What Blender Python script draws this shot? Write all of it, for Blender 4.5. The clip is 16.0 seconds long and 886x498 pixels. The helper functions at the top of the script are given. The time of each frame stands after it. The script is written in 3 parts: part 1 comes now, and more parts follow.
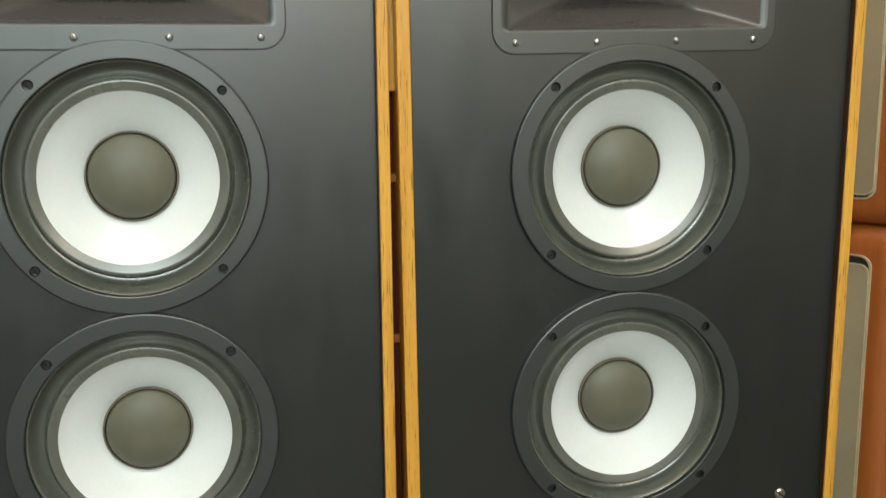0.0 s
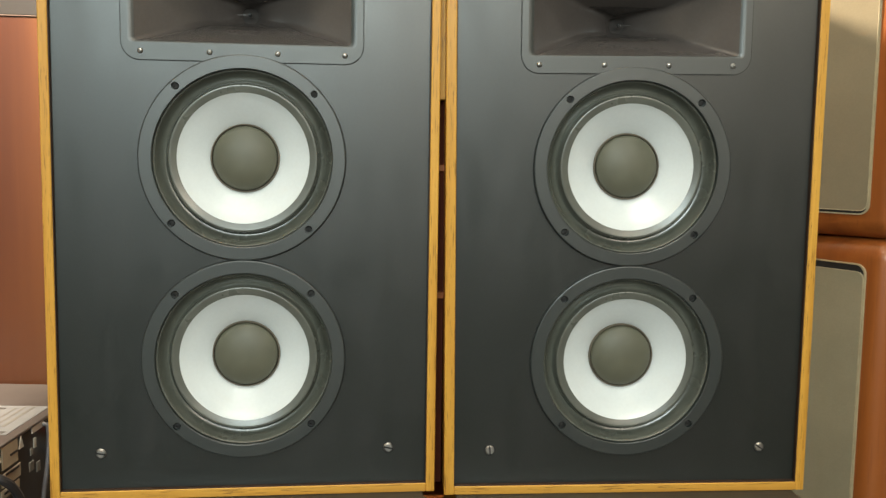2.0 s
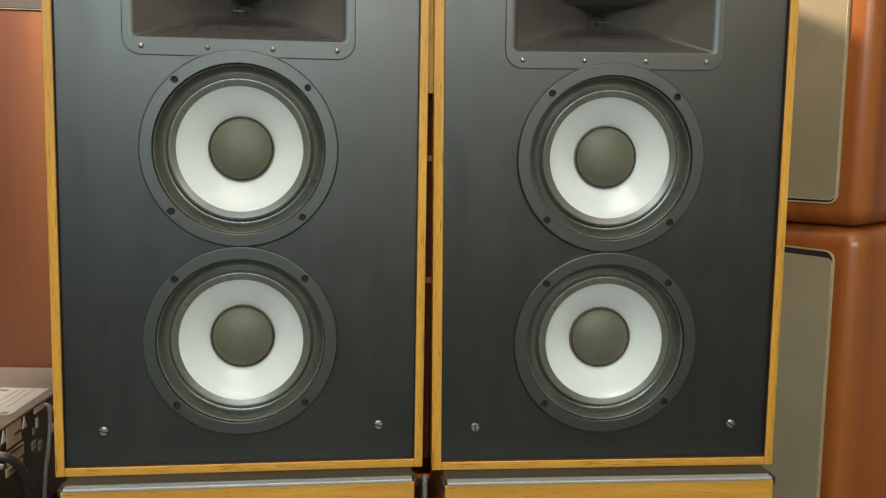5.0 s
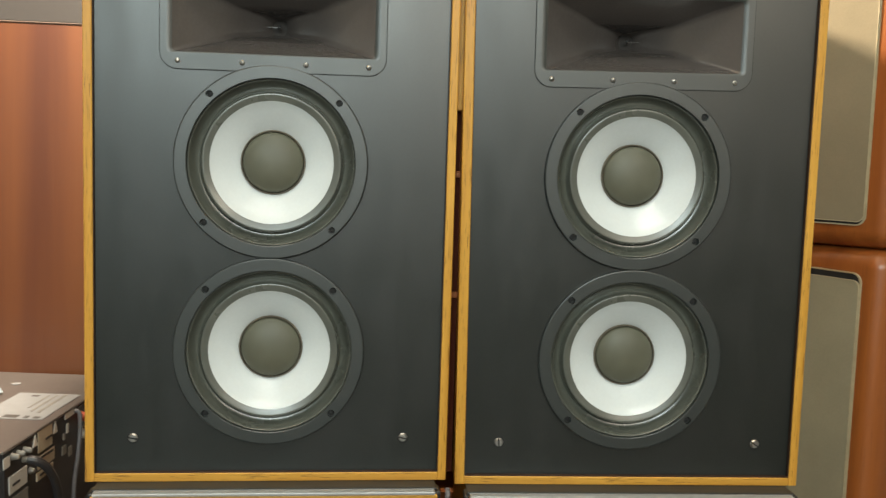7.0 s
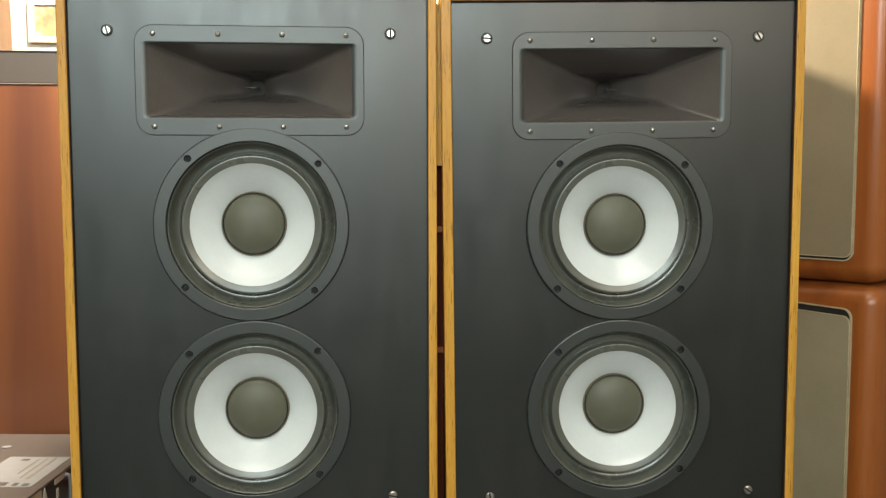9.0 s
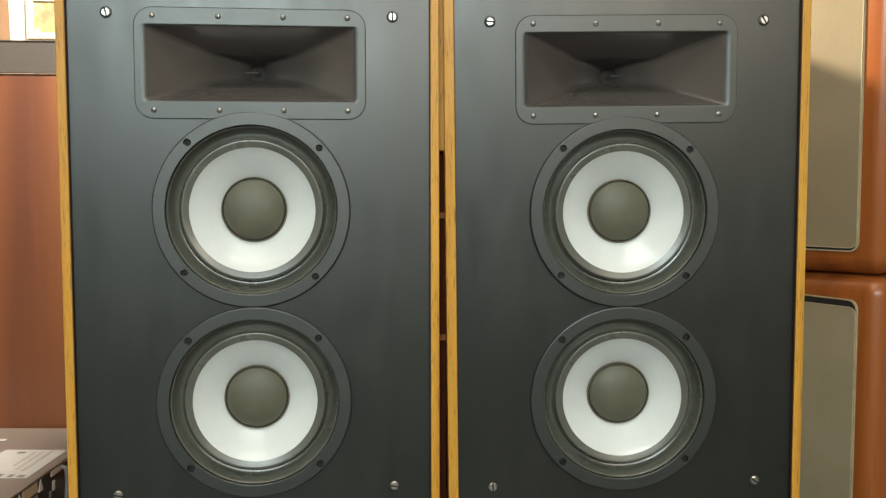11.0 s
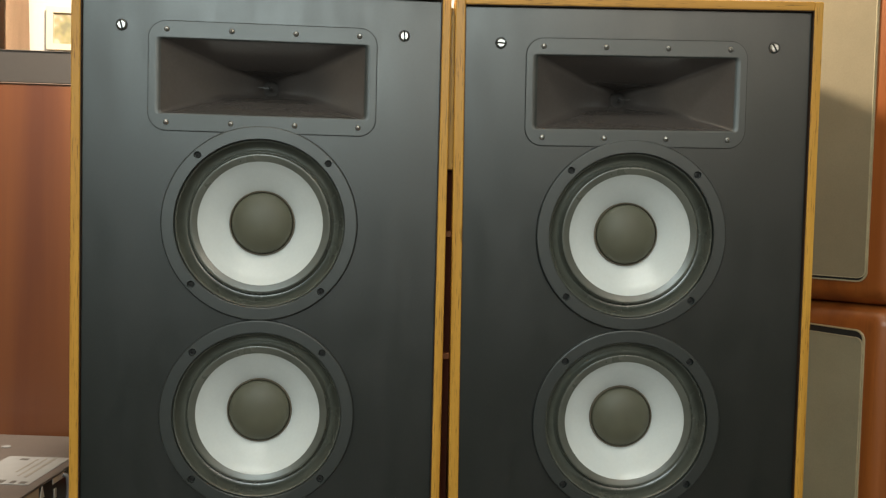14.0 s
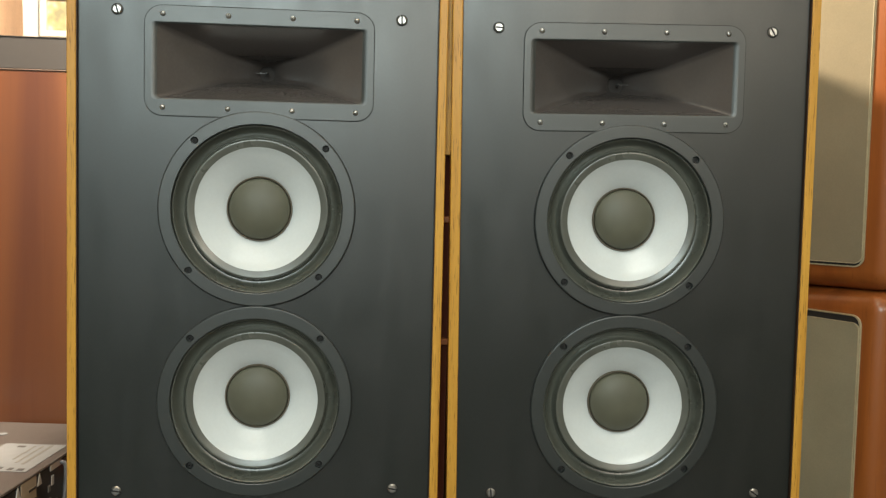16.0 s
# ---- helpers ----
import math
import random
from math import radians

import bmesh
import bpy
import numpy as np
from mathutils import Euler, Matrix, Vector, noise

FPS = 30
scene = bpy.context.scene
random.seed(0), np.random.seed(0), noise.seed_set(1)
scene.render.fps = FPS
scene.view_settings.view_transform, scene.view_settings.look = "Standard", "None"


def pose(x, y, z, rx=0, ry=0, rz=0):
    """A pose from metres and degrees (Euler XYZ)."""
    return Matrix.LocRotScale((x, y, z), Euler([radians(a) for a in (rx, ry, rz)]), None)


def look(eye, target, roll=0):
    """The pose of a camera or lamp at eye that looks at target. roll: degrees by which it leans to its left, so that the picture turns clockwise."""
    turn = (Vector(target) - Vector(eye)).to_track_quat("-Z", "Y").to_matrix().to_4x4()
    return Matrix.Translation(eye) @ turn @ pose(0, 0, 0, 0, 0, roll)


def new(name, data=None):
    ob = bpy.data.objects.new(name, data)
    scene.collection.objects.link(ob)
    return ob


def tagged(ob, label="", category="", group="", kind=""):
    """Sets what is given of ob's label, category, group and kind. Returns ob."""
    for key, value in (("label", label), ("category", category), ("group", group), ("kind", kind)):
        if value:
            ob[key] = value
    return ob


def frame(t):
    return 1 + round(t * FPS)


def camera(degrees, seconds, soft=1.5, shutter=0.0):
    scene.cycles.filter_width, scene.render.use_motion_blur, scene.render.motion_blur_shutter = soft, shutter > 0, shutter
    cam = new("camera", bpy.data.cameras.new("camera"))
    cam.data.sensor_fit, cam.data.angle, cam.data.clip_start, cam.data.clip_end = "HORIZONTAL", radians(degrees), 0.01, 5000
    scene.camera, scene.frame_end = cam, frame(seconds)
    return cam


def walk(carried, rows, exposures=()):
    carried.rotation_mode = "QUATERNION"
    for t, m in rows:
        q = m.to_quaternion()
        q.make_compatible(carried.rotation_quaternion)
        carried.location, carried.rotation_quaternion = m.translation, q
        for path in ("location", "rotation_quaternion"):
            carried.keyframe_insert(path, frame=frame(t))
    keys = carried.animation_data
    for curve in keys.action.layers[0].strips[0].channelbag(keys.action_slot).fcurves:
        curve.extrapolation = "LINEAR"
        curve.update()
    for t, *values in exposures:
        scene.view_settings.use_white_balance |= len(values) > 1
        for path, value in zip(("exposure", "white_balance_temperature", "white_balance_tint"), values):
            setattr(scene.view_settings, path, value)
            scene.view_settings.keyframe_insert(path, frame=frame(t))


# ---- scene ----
X0, X1, Y0, Y1, TOP = -1.7, 2.1, -4.0, 1.0, 2.5  # the room
BASE = 0.55  # height of the loudspeakers' undersides over the floor
cam = camera(48.9, 16.0, soft=1.3, shutter=0.4)
ROWS = [
    (0.0, 0.0582, -0.7797, 0.4331, 79.881, 0.516, -13.511),
    (0.5, 0.0773, -0.8461, 0.4153, 83.275, 0.142, -10.659),
    (1.0, 0.0784, -0.9256, 0.3990, 83.420, 0.427, -8.938),
    (1.5, 0.0541, -0.9980, 0.3779, 83.550, 0.214, -6.302),
    (2.0, 0.0819, -1.0226, 0.3746, 83.845, -0.889, -6.829),
    (2.5, 0.0785, -1.0463, 0.3794, 84.588, -1.502, -7.882),
    (3.0, 0.0775, -1.0608, 0.3831, 85.909, -0.798, -7.250),
    (3.5, 0.0742, -1.0603, 0.3727, 86.340, -0.856, -7.491),
    (4.0, 0.0741, -1.0620, 0.3768, 86.599, -1.190, -7.361),
    (4.5, 0.0715, -1.0702, 0.3596, 85.427, -0.360, -6.628),
    (4.7, 0.0719, -1.0711, 0.3775, 83.195, -0.738, -7.660),
    (6.8, 0.0666, -1.0812, 0.3777, 83.995, -2.462, -6.771),
    (7.0, 0.0691, -1.0836, 0.3775, 84.135, -1.798, -6.146),
    (7.5, 0.0582, -1.0829, 0.3884, 84.010, -0.156, -5.354),
    (8.0, 0.0776, -1.0810, 0.3892, 84.522, 0.570, -4.718),
    (8.5, 0.0733, -1.0721, 0.3975, 85.172, 0.291, -6.354),
    (9.0, 0.0906, -1.0779, 0.4194, 85.189, 0.096, -6.183),
    (9.2, 0.0916, -1.0744, 0.4164, 84.620, -0.379, -6.216),
    (11.3, 0.0863, -1.0660, 0.3893, 85.960, 0.100, -6.300),
    (11.5, 0.0861, -1.0658, 0.3892, 85.968, 0.102, -6.287),
    (12.0, 0.0877, -1.0662, 0.3885, 85.990, 0.129, -6.083),
    (12.5, 0.0837, -1.0662, 0.3879, 86.159, -0.179, -6.159),
    (13.0, 0.0898, -1.0686, 0.3905, 86.911, -1.182, -5.718),
    (13.5, 0.0856, -1.0700, 0.3839, 87.462, -1.656, -5.714),
    (14.0, 0.0943, -1.0706, 0.3880, 87.068, -1.419, -5.448),
    (14.5, 0.0963, -1.0707, 0.3818, 86.872, -1.372, -5.370),
    (15.0, 0.0947, -1.0703, 0.3834, 86.490, -1.490, -5.638),
    (15.5, 0.0972, -1.0687, 0.3850, 86.360, -1.464, -5.655),
    (16.0, 0.0903, -1.0686, 0.3838, 86.437, -1.334, -5.796),
]
EXPOSURES = [(0.0, 0.16), (1.0, 0.14), (2.0, 0.04), (2.5, 0.03), (3.0, 0.03), (3.5, -0.15), (4.5, -0.24), (7.0, -0.08), (8.0, -0.04), (9.0, -0.12), (12.5, -0.13), (13.0, -0.14), (13.5, -0.69), (14.0, -0.66), (14.5, -0.5), (15.0, -0.36), (16.0, -0.27)]
walk(cam, [(t, pose(x, y, BASE + z, rx, ry, rz)) for t, x, y, z, rx, ry, rz in ROWS], EXPOSURES)

# ---- light ----
world = bpy.data.worlds.new("world")
scene.world = world
world.use_nodes = True
world.node_tree.nodes["Background"].inputs[0].default_value = (0.9, 0.95, 1.0, 1)
world.node_tree.nodes["Background"].inputs[1].default_value = 0.05


def area(name, at, target, sx, sy, watts, colour):
    lamp = bpy.data.lights.new(name, "AREA")
    lamp.shape, lamp.size, lamp.size_y, lamp.energy, lamp.color = "RECTANGLE", sx, sy, watts, colour
    ob = new(name, lamp)
    ob.matrix_world = look(at, target)
    return ob


area("ceiling_tube_light", (0.05, -0.95, 2.43), (0.05, -0.95, 0), 1.2, 0.2, 14.5, (0.97, 1.0, 0.9))
# unseen cool fill before a windowless wall, added for sheen on the baffles
area("cool_fill_light", (-0.42, Y0 + 0.05, 2.0), (-0.42, 0, 2.0), 1.3, 0.8, 80, (0.85, 1.0, 0.98))
# unseen warm fill, added to brighten the right baffle and the console sides
area("warm_fill_light", (1.15, Y0 + 0.05, 2.05), (0.95, 0, 1.7), 0.8, 0.6, 35, (1.0, 0.88, 0.7))
lamp = bpy.data.lights.new("wall_lamp", "POINT")
lamp.energy, lamp.shadow_soft_size, lamp.color = 140, 0.06, (1.0, 0.85, 0.66)
new("wall_lamp", lamp).location = (-0.12, 0.2, BASE + 1.05)


# ---- materials ----
def material(name, base, rough=0.5, metal=0.0, spec=0.5, vary=0.15, scale=(8, 8, 8), detail_scale=120, bump=0.0, bump_scale=400,
             second=None, coat=0.0, wear=0.0, swing=0.07):
    """A surface with two scales of variation in colour, uneven gloss and fine relief."""
    m = bpy.data.materials.new(name)
    m.use_nodes = True
    nt = m.node_tree
    b = nt.nodes["Principled BSDF"]
    b.inputs["Metallic"].default_value, b.inputs["Specular IOR Level"].default_value = metal, spec
    b.inputs["Coat Weight"].default_value, b.inputs["Coat Roughness"].default_value = coat, 0.15
    tc = nt.nodes.new("ShaderNodeTexCoord")
    mp = nt.nodes.new("ShaderNodeMapping")
    mp.inputs["Scale"].default_value = scale
    nt.links.new(tc.outputs["Object"], mp.inputs["Vector"])
    n1 = nt.nodes.new("ShaderNodeTexNoise")
    n1.inputs["Scale"].default_value, n1.inputs["Detail"].default_value, n1.inputs["Roughness"].default_value = 1.0, 8, 0.6
    nt.links.new(mp.outputs["Vector"], n1.inputs["Vector"])
    n2 = nt.nodes.new("ShaderNodeTexNoise")
    n2.inputs["Scale"].default_value, n2.inputs["Detail"].default_value = detail_scale, 4
    nt.links.new(tc.outputs["Object"], n2.inputs["Vector"])
    second = second or tuple(c * (1 - 2 * vary) for c in base)
    mix = nt.nodes.new("ShaderNodeMix")
    mix.data_type = "RGBA"
    mix.inputs["A"].default_value, mix.inputs["B"].default_value = (*base, 1), (*second, 1)
    ramp = nt.nodes.new("ShaderNodeMapRange")
    ramp.inputs["From Min"].default_value, ramp.inputs["From Max"].default_value = 0.32, 0.68
    nt.links.new(n1.outputs["Fac"], ramp.inputs["Value"])
    nt.links.new(ramp.outputs["Result"], mix.inputs["Factor"])
    mix2 = nt.nodes.new("ShaderNodeMix")
    mix2.data_type, mix2.blend_type = "RGBA", "MULTIPLY"
    mix2.inputs["Factor"].default_value = min(1.0, vary * 2.5 + wear)
    nt.links.new(mix.outputs["Result"], mix2.inputs["A"])
    grey = nt.nodes.new("ShaderNodeMapRange")
    grey.inputs["From Min"].default_value, grey.inputs["From Max"].default_value = 0.3, 0.65
    grey.inputs["To Min"].default_value, grey.inputs["To Max"].default_value = 0.7, 1.08
    nt.links.new(n2.outputs["Fac"], grey.inputs["Value"])
    nt.links.new(grey.outputs["Result"], mix2.inputs["B"])
    nt.links.new(mix2.outputs["Result"], b.inputs["Base Color"])
    rr = nt.nodes.new("ShaderNodeMapRange")
    rr.inputs["To Min"].default_value, rr.inputs["To Max"].default_value = max(0.03, rough - swing), min(1, rough + swing)
    nt.links.new(n1.outputs["Fac"], rr.inputs["Value"])
    nt.links.new(rr.outputs["Result"], b.inputs["Roughness"])
    if bump:
        n3 = nt.nodes.new("ShaderNodeTexNoise")
        n3.inputs["Scale"].default_value, n3.inputs["Detail"].default_value = bump_scale, 3
        nt.links.new(tc.outputs["Object"], n3.inputs["Vector"])
        bp = nt.nodes.new("ShaderNodeBump")
        bp.inputs["Strength"].default_value, bp.inputs["Distance"].default_value = bump, 0.001
        nt.links.new(n3.outputs["Fac"], bp.inputs["Height"])
        nt.links.new(bp.outputs["Normal"], b.inputs["Normal"])
    return m


def wood(name, light, dark, pore, rough, axis="z", grain=75, coat=0.0, pores=0.75):
    """Veneer: long bands of light and dark along one axis, with short dark pores."""
    m = bpy.data.materials.new(name)
    m.use_nodes = True
    nt = m.node_tree
    b = nt.nodes["Principled BSDF"]
    b.inputs["Roughness"].default_value, b.inputs["Specular IOR Level"].default_value = rough, 0.35
    b.inputs["Coat Weight"].default_value, b.inputs["Coat Roughness"].default_value = coat, 0.2
    tc = nt.nodes.new("ShaderNodeTexCoord")

    def stretched(k, along, detail):
        mp = nt.nodes.new("ShaderNodeMapping")
        mp.inputs["Scale"].default_value = tuple(along if a == axis else k for a in "xyz")
        nt.links.new(tc.outputs["Object"], mp.inputs["Vector"])
        n = nt.nodes.new("ShaderNodeTexNoise")
        n.inputs["Scale"].default_value, n.inputs["Detail"].default_value = 1.0, detail
        n.inputs["Distortion"].default_value = 0.4
        nt.links.new(mp.outputs["Vector"], n.inputs["Vector"])
        return n

    def stretch_range(n, lo, hi):
        r = nt.nodes.new("ShaderNodeMapRange")
        r.inputs["From Min"].default_value, r.inputs["From Max"].default_value = lo, hi
        nt.links.new(n.outputs["Fac"], r.inputs["Value"])
        return r

    bands = stretch_range(stretched(grain, grain * 0.04, 6), 0.3, 0.7)
    mix = nt.nodes.new("ShaderNodeMix")
    mix.data_type = "RGBA"
    mix.inputs["A"].default_value, mix.inputs["B"].default_value = (*light, 1), (*dark, 1)
    nt.links.new(bands.outputs["Result"], mix.inputs["Factor"])
    fine = stretch_range(stretched(grain * 12, grain * 0.6, 2), 0.6, 0.72)
    scaled = nt.nodes.new("ShaderNodeMath")
    scaled.operation = "MULTIPLY"
    scaled.inputs[1].default_value = pores
    nt.links.new(fine.outputs["Result"], scaled.inputs[0])
    mix2 = nt.nodes.new("ShaderNodeMix")
    mix2.data_type = "RGBA"
    mix2.inputs["B"].default_value = (*pore, 1)
    nt.links.new(mix.outputs["Result"], mix2.inputs["A"])
    nt.links.new(scaled.outputs["Value"], mix2.inputs["Factor"])
    nt.links.new(mix2.outputs["Result"], b.inputs["Base Color"])
    bp = nt.nodes.new("ShaderNodeBump")
    bp.inputs["Strength"].default_value, bp.inputs["Distance"].default_value = 0.12, 0.0004
    bp.invert = True
    nt.links.new(fine.outputs["Result"], bp.inputs["Height"])
    nt.links.new(bp.outputs["Normal"], b.inputs["Normal"])
    return m


OAK = wood("oiled_oak", (0.62, 0.335, 0.055), (0.44, 0.2, 0.025), (0.1, 0.035, 0.008), 0.36)
OAK_X = wood("oiled_oak_across", (0.62, 0.335, 0.055), (0.44, 0.2, 0.025), (0.1, 0.035, 0.008), 0.45, axis="x")
BAFFLE = material("black_baffle_vinyl", (0.0068, 0.0108, 0.0096), 0.36, spec=0.9, vary=0.2, scale=(26, 26, 9), detail_scale=330, wear=0.4, bump=0.045, bump_scale=1100, swing=0.13)
FRAME = material("black_woofer_frame", (0.018, 0.0238, 0.023), 0.4, spec=0.95, vary=0.08, detail_scale=300, bump=0.04, bump_scale=1600)
HORN = material("brownish_black_flare", (0.075, 0.066, 0.062), 0.23, spec=0.9, vary=0.08, detail_scale=300, bump=0.02, bump_scale=900)
RUBBER = material("grey_rubber_surround", (0.115, 0.122, 0.105), 0.29, spec=0.7, vary=0.15, scale=(20, 20, 20), detail_scale=160)
ROLL = material("dark_rubber_roll", (0.1, 0.107, 0.09), 0.26, spec=0.8, vary=0.15, scale=(20, 20, 20), detail_scale=160)
CONE = material("white_cone_paper", (0.66, 0.705, 0.715), 0.23, vary=0.03, scale=(15, 15, 15), detail_scale=300)
CAP = material("olive_grey_dust_cap", (0.114, 0.113, 0.079), 0.5, vary=0.12, scale=(30, 30, 30), detail_scale=120)
CAP_RING = material("brown_glue_ring", (0.16, 0.135, 0.1), 0.5)
STEEL = material("bright_zinc_screw", (0.62, 0.62, 0.6), 0.35, metal=1.0, vary=0.12, scale=(80, 80, 80), detail_scale=600)
BLACK_STEEL = material("dark_screw", (0.09, 0.09, 0.09), 0.35, metal=0.8)
THROAT = material("brown_black_throat", (0.04, 0.036, 0.034), 0.7, spec=0.2)
# shade inside the oak rim, put into the colour of thin strips
LIP_SHADE = material("dark_brown_lip_shade", (0.05, 0.019, 0.006), 0.6)
# shade in the gap between the loudspeakers, put into a dark red
DEEP_RED = material("dark_red_gap_shade", (0.07, 0.014, 0.005), 0.75, spec=0.15, vary=0.15, scale=(30, 30, 4))
DARK = material("dark_recess", (0.012, 0.012, 0.012), 0.7)
CHIP = material("raw_chipboard_back", (0.05, 0.045, 0.04), 0.8, bump=0.2)
MAHOGANY = wood("red_mahogany", (0.175, 0.06, 0.018), (0.092, 0.028, 0.011), (0.07, 0.014, 0.006), 0.38, grain=13, coat=0.15, pores=0.06)
CHERRY = wood("orange_cherry", (0.305, 0.094, 0.02), (0.175, 0.046, 0.011), (0.05, 0.012, 0.005), 0.36, grain=20, coat=0.3, pores=0.15)
RACK = wood("red_brown_shelf_wood", (0.3, 0.1, 0.025), (0.2, 0.055, 0.014), (0.08, 0.02, 0.006), 0.45, axis="x", grain=30)
CLOTH = material("beige_grille_cloth", (0.235, 0.197, 0.13), 0.9, vary=0.07, scale=(9, 9, 9), detail_scale=620, bump=0.7, bump_scale=1500, spec=0.1)
WORN_EDGE = material("worn_brown_edge", (0.11, 0.07, 0.05), 0.55, vary=0.15)
PALE_CLOTH = material("pale_green_beige_cloth", (0.315, 0.285, 0.195), 0.9, vary=0.08, scale=(9, 9, 9), detail_scale=620, bump=0.7, bump_scale=1500, spec=0.1)
PIPING = material("pale_grille_piping", (0.42, 0.36, 0.23), 0.7)
TAUPE = material("taupe_painted_steel", (0.098, 0.083, 0.075), 0.45, vary=0.06, detail_scale=300, bump=0.08, bump_scale=1200)
AMP_BLACK = material("black_painted_steel", (0.022, 0.02, 0.021), 0.5, vary=0.1)
TAN = material("tan_print", (0.4, 0.34, 0.25), 0.6, vary=0.08)
PRINT = material("pale_print", (0.5, 0.48, 0.44), 0.6, vary=0.05)
GREY_PRINT = material("grey_print", (0.2, 0.19, 0.17), 0.6)
DARK_PRINT = material("dark_brown_print", (0.08, 0.07, 0.065), 0.6)
LABEL = material("cream_paper_label", (0.235, 0.24, 0.245), 0.65, vary=0.06, scale=(30, 30, 30))
PAPER = material("white_paper", (0.5, 0.6, 0.66), 0.6, vary=0.05, scale=(20, 20, 20))
RED = material("red_plastic", (0.6, 0.1, 0.05), 0.4)
WHITE = material("white_plastic", (0.75, 0.74, 0.72), 0.4)
CABLE = material("black_cable", (0.025, 0.024, 0.026), 0.45)
GREY_CABLE = material("grey_cable", (0.15, 0.14, 0.145), 0.5)
BAND = material("dark_grey_laminate", (0.047, 0.04, 0.036), 0.6, vary=0.06, scale=(6, 6, 6), bump=0.01)
STAND_TOP = material("dark_grey_metal", (0.04, 0.046, 0.048), 0.4, metal=0.3, vary=0.15, scale=(2, 60, 60))
ALU = material("brushed_aluminium", (0.42, 0.43, 0.43), 0.5, metal=0.4, vary=0.08, scale=(3, 200, 200))
STAND_BLACK = material("black_laminate", (0.02, 0.02, 0.021), 0.4)
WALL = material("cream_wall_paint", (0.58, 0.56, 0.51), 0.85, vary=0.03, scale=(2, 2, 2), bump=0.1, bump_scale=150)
# dark tone for unseen walls, to weaken their bounce; also the joint strip
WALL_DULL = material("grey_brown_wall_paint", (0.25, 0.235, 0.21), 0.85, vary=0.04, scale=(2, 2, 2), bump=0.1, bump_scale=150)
CEILING = material("white_ceiling_paint", (0.8, 0.8, 0.78), 0.9, vary=0.02)
FLOOR = wood("brown_floor_boards", (0.07, 0.052, 0.038), (0.045, 0.034, 0.026), (0.025, 0.018, 0.012), 0.45, axis="y", grain=12)
CURTAIN = material("brown_curtain_cloth", (0.6, 0.4, 0.26), 0.75, vary=0.15, scale=(14, 14, 2), detail_scale=500, bump=0.2)
PICTURE_FRAME = material("cream_picture_frame", (0.6, 0.54, 0.42), 0.5, vary=0.05)
TABLE = wood("dark_table_top", (0.06, 0.035, 0.03), (0.035, 0.02, 0.018), (0.015, 0.01, 0.01), 0.4, axis="x", grain=18)


def painting_material():
    """A faded still life: patches of ochre, olive and cream."""
    m = bpy.data.materials.new("faded_painting")
    m.use_nodes = True
    nt = m.node_tree
    tc = nt.nodes.new("ShaderNodeTexCoord")
    n = nt.nodes.new("ShaderNodeTexNoise")
    n.inputs["Scale"].default_value, n.inputs["Detail"].default_value = 45, 1
    ramp = nt.nodes.new("ShaderNodeValToRGB")
    stops = ((0.36, (0.2, 0.18, 0.1)), (0.5, (0.3, 0.26, 0.12)), (0.57, (0.34, 0.27, 0.17)), (0.68, (0.5, 0.43, 0.31)))
    while len(ramp.color_ramp.elements) < len(stops):
        ramp.color_ramp.elements.new(0.5)
    for el, (at, c) in zip(ramp.color_ramp.elements, stops):
        el.position, el.color = at, (*c, 1)
    nt.links.new(tc.outputs["Object"], n.inputs["Vector"])
    nt.links.new(n.outputs["Fac"], ramp.inputs["Fac"])
    nt.links.new(ramp.outputs["Color"], nt.nodes["Principled BSDF"].inputs["Base Color"])
    nt.nodes["Principled BSDF"].inputs["Roughness"].default_value = 0.5
    return m


PAINTING = painting_material()


# ---- mesh helpers ----
def part(name, bm, mat, parent=None, label="", smooth=False):
    """Links a bmesh as one mesh object, under a thing or a part."""
    bmesh.ops.recalc_face_normals(bm, faces=bm.faces)
    me = bpy.data.meshes.new(name)
    bm.to_mesh(me)
    bm.free()
    me.materials.append(mat)
    if smooth:
        for p in me.polygons:
            p.use_smooth = True
        me.set_sharp_from_angle(angle=radians(35))
    ob = new(name, me)
    ob.parent = parent
    if label:
        tagged(ob, label)
    return ob


def thing(name, m, label, category, group=""):
    ob = new(name)
    ob.matrix_world = m
    return tagged(ob, label, category, group)


def box(bm, x0, x1, y0, y1, z0, z1, bevel=0.0, seg=2):
    """Adds a box, its edges rounded by bevel."""
    made = bmesh.ops.create_cube(bm, size=1.0)["verts"]
    for v in made:
        v.co = Vector(((x0 + x1) / 2 + v.co.x * (x1 - x0), (y0 + y1) / 2 + v.co.y * (y1 - y0), (z0 + z1) / 2 + v.co.z * (z1 - z0)))
    if bevel:
        edges = list({e for v in made for e in v.link_edges})
        bmesh.ops.bevel(bm, geom=edges, offset=bevel, segments=seg, profile=0.5, affect="EDGES")
    return bm


def boxed(*a, **k):
    return box(bmesh.new(), *a, **k)


def lathe(bm, profile, centre=(0, 0, 0), steps=96):
    """Turns (radius, y) points about the y axis through centre."""
    rings = []
    for r, y in profile:
        if r < 1e-6:
            rings.append([bm.verts.new((centre[0], centre[1] + y, centre[2]))])
        else:
            rings.append([bm.verts.new((centre[0] + r * math.cos(2 * math.pi * k / steps), centre[1] + y, centre[2] + r * math.sin(2 * math.pi * k / steps))) for k in range(steps)])
    for a, b in zip(rings, rings[1:]):
        for k in range(steps):
            j = (k + 1) % steps
            if len(a) == 1:
                bm.faces.new((a[0], b[j], b[k]))
            elif len(b) == 1:
                bm.faces.new((a[k], a[j], b[0]))
            else:
                bm.faces.new((a[k], a[j], b[j], b[k]))
    return bm


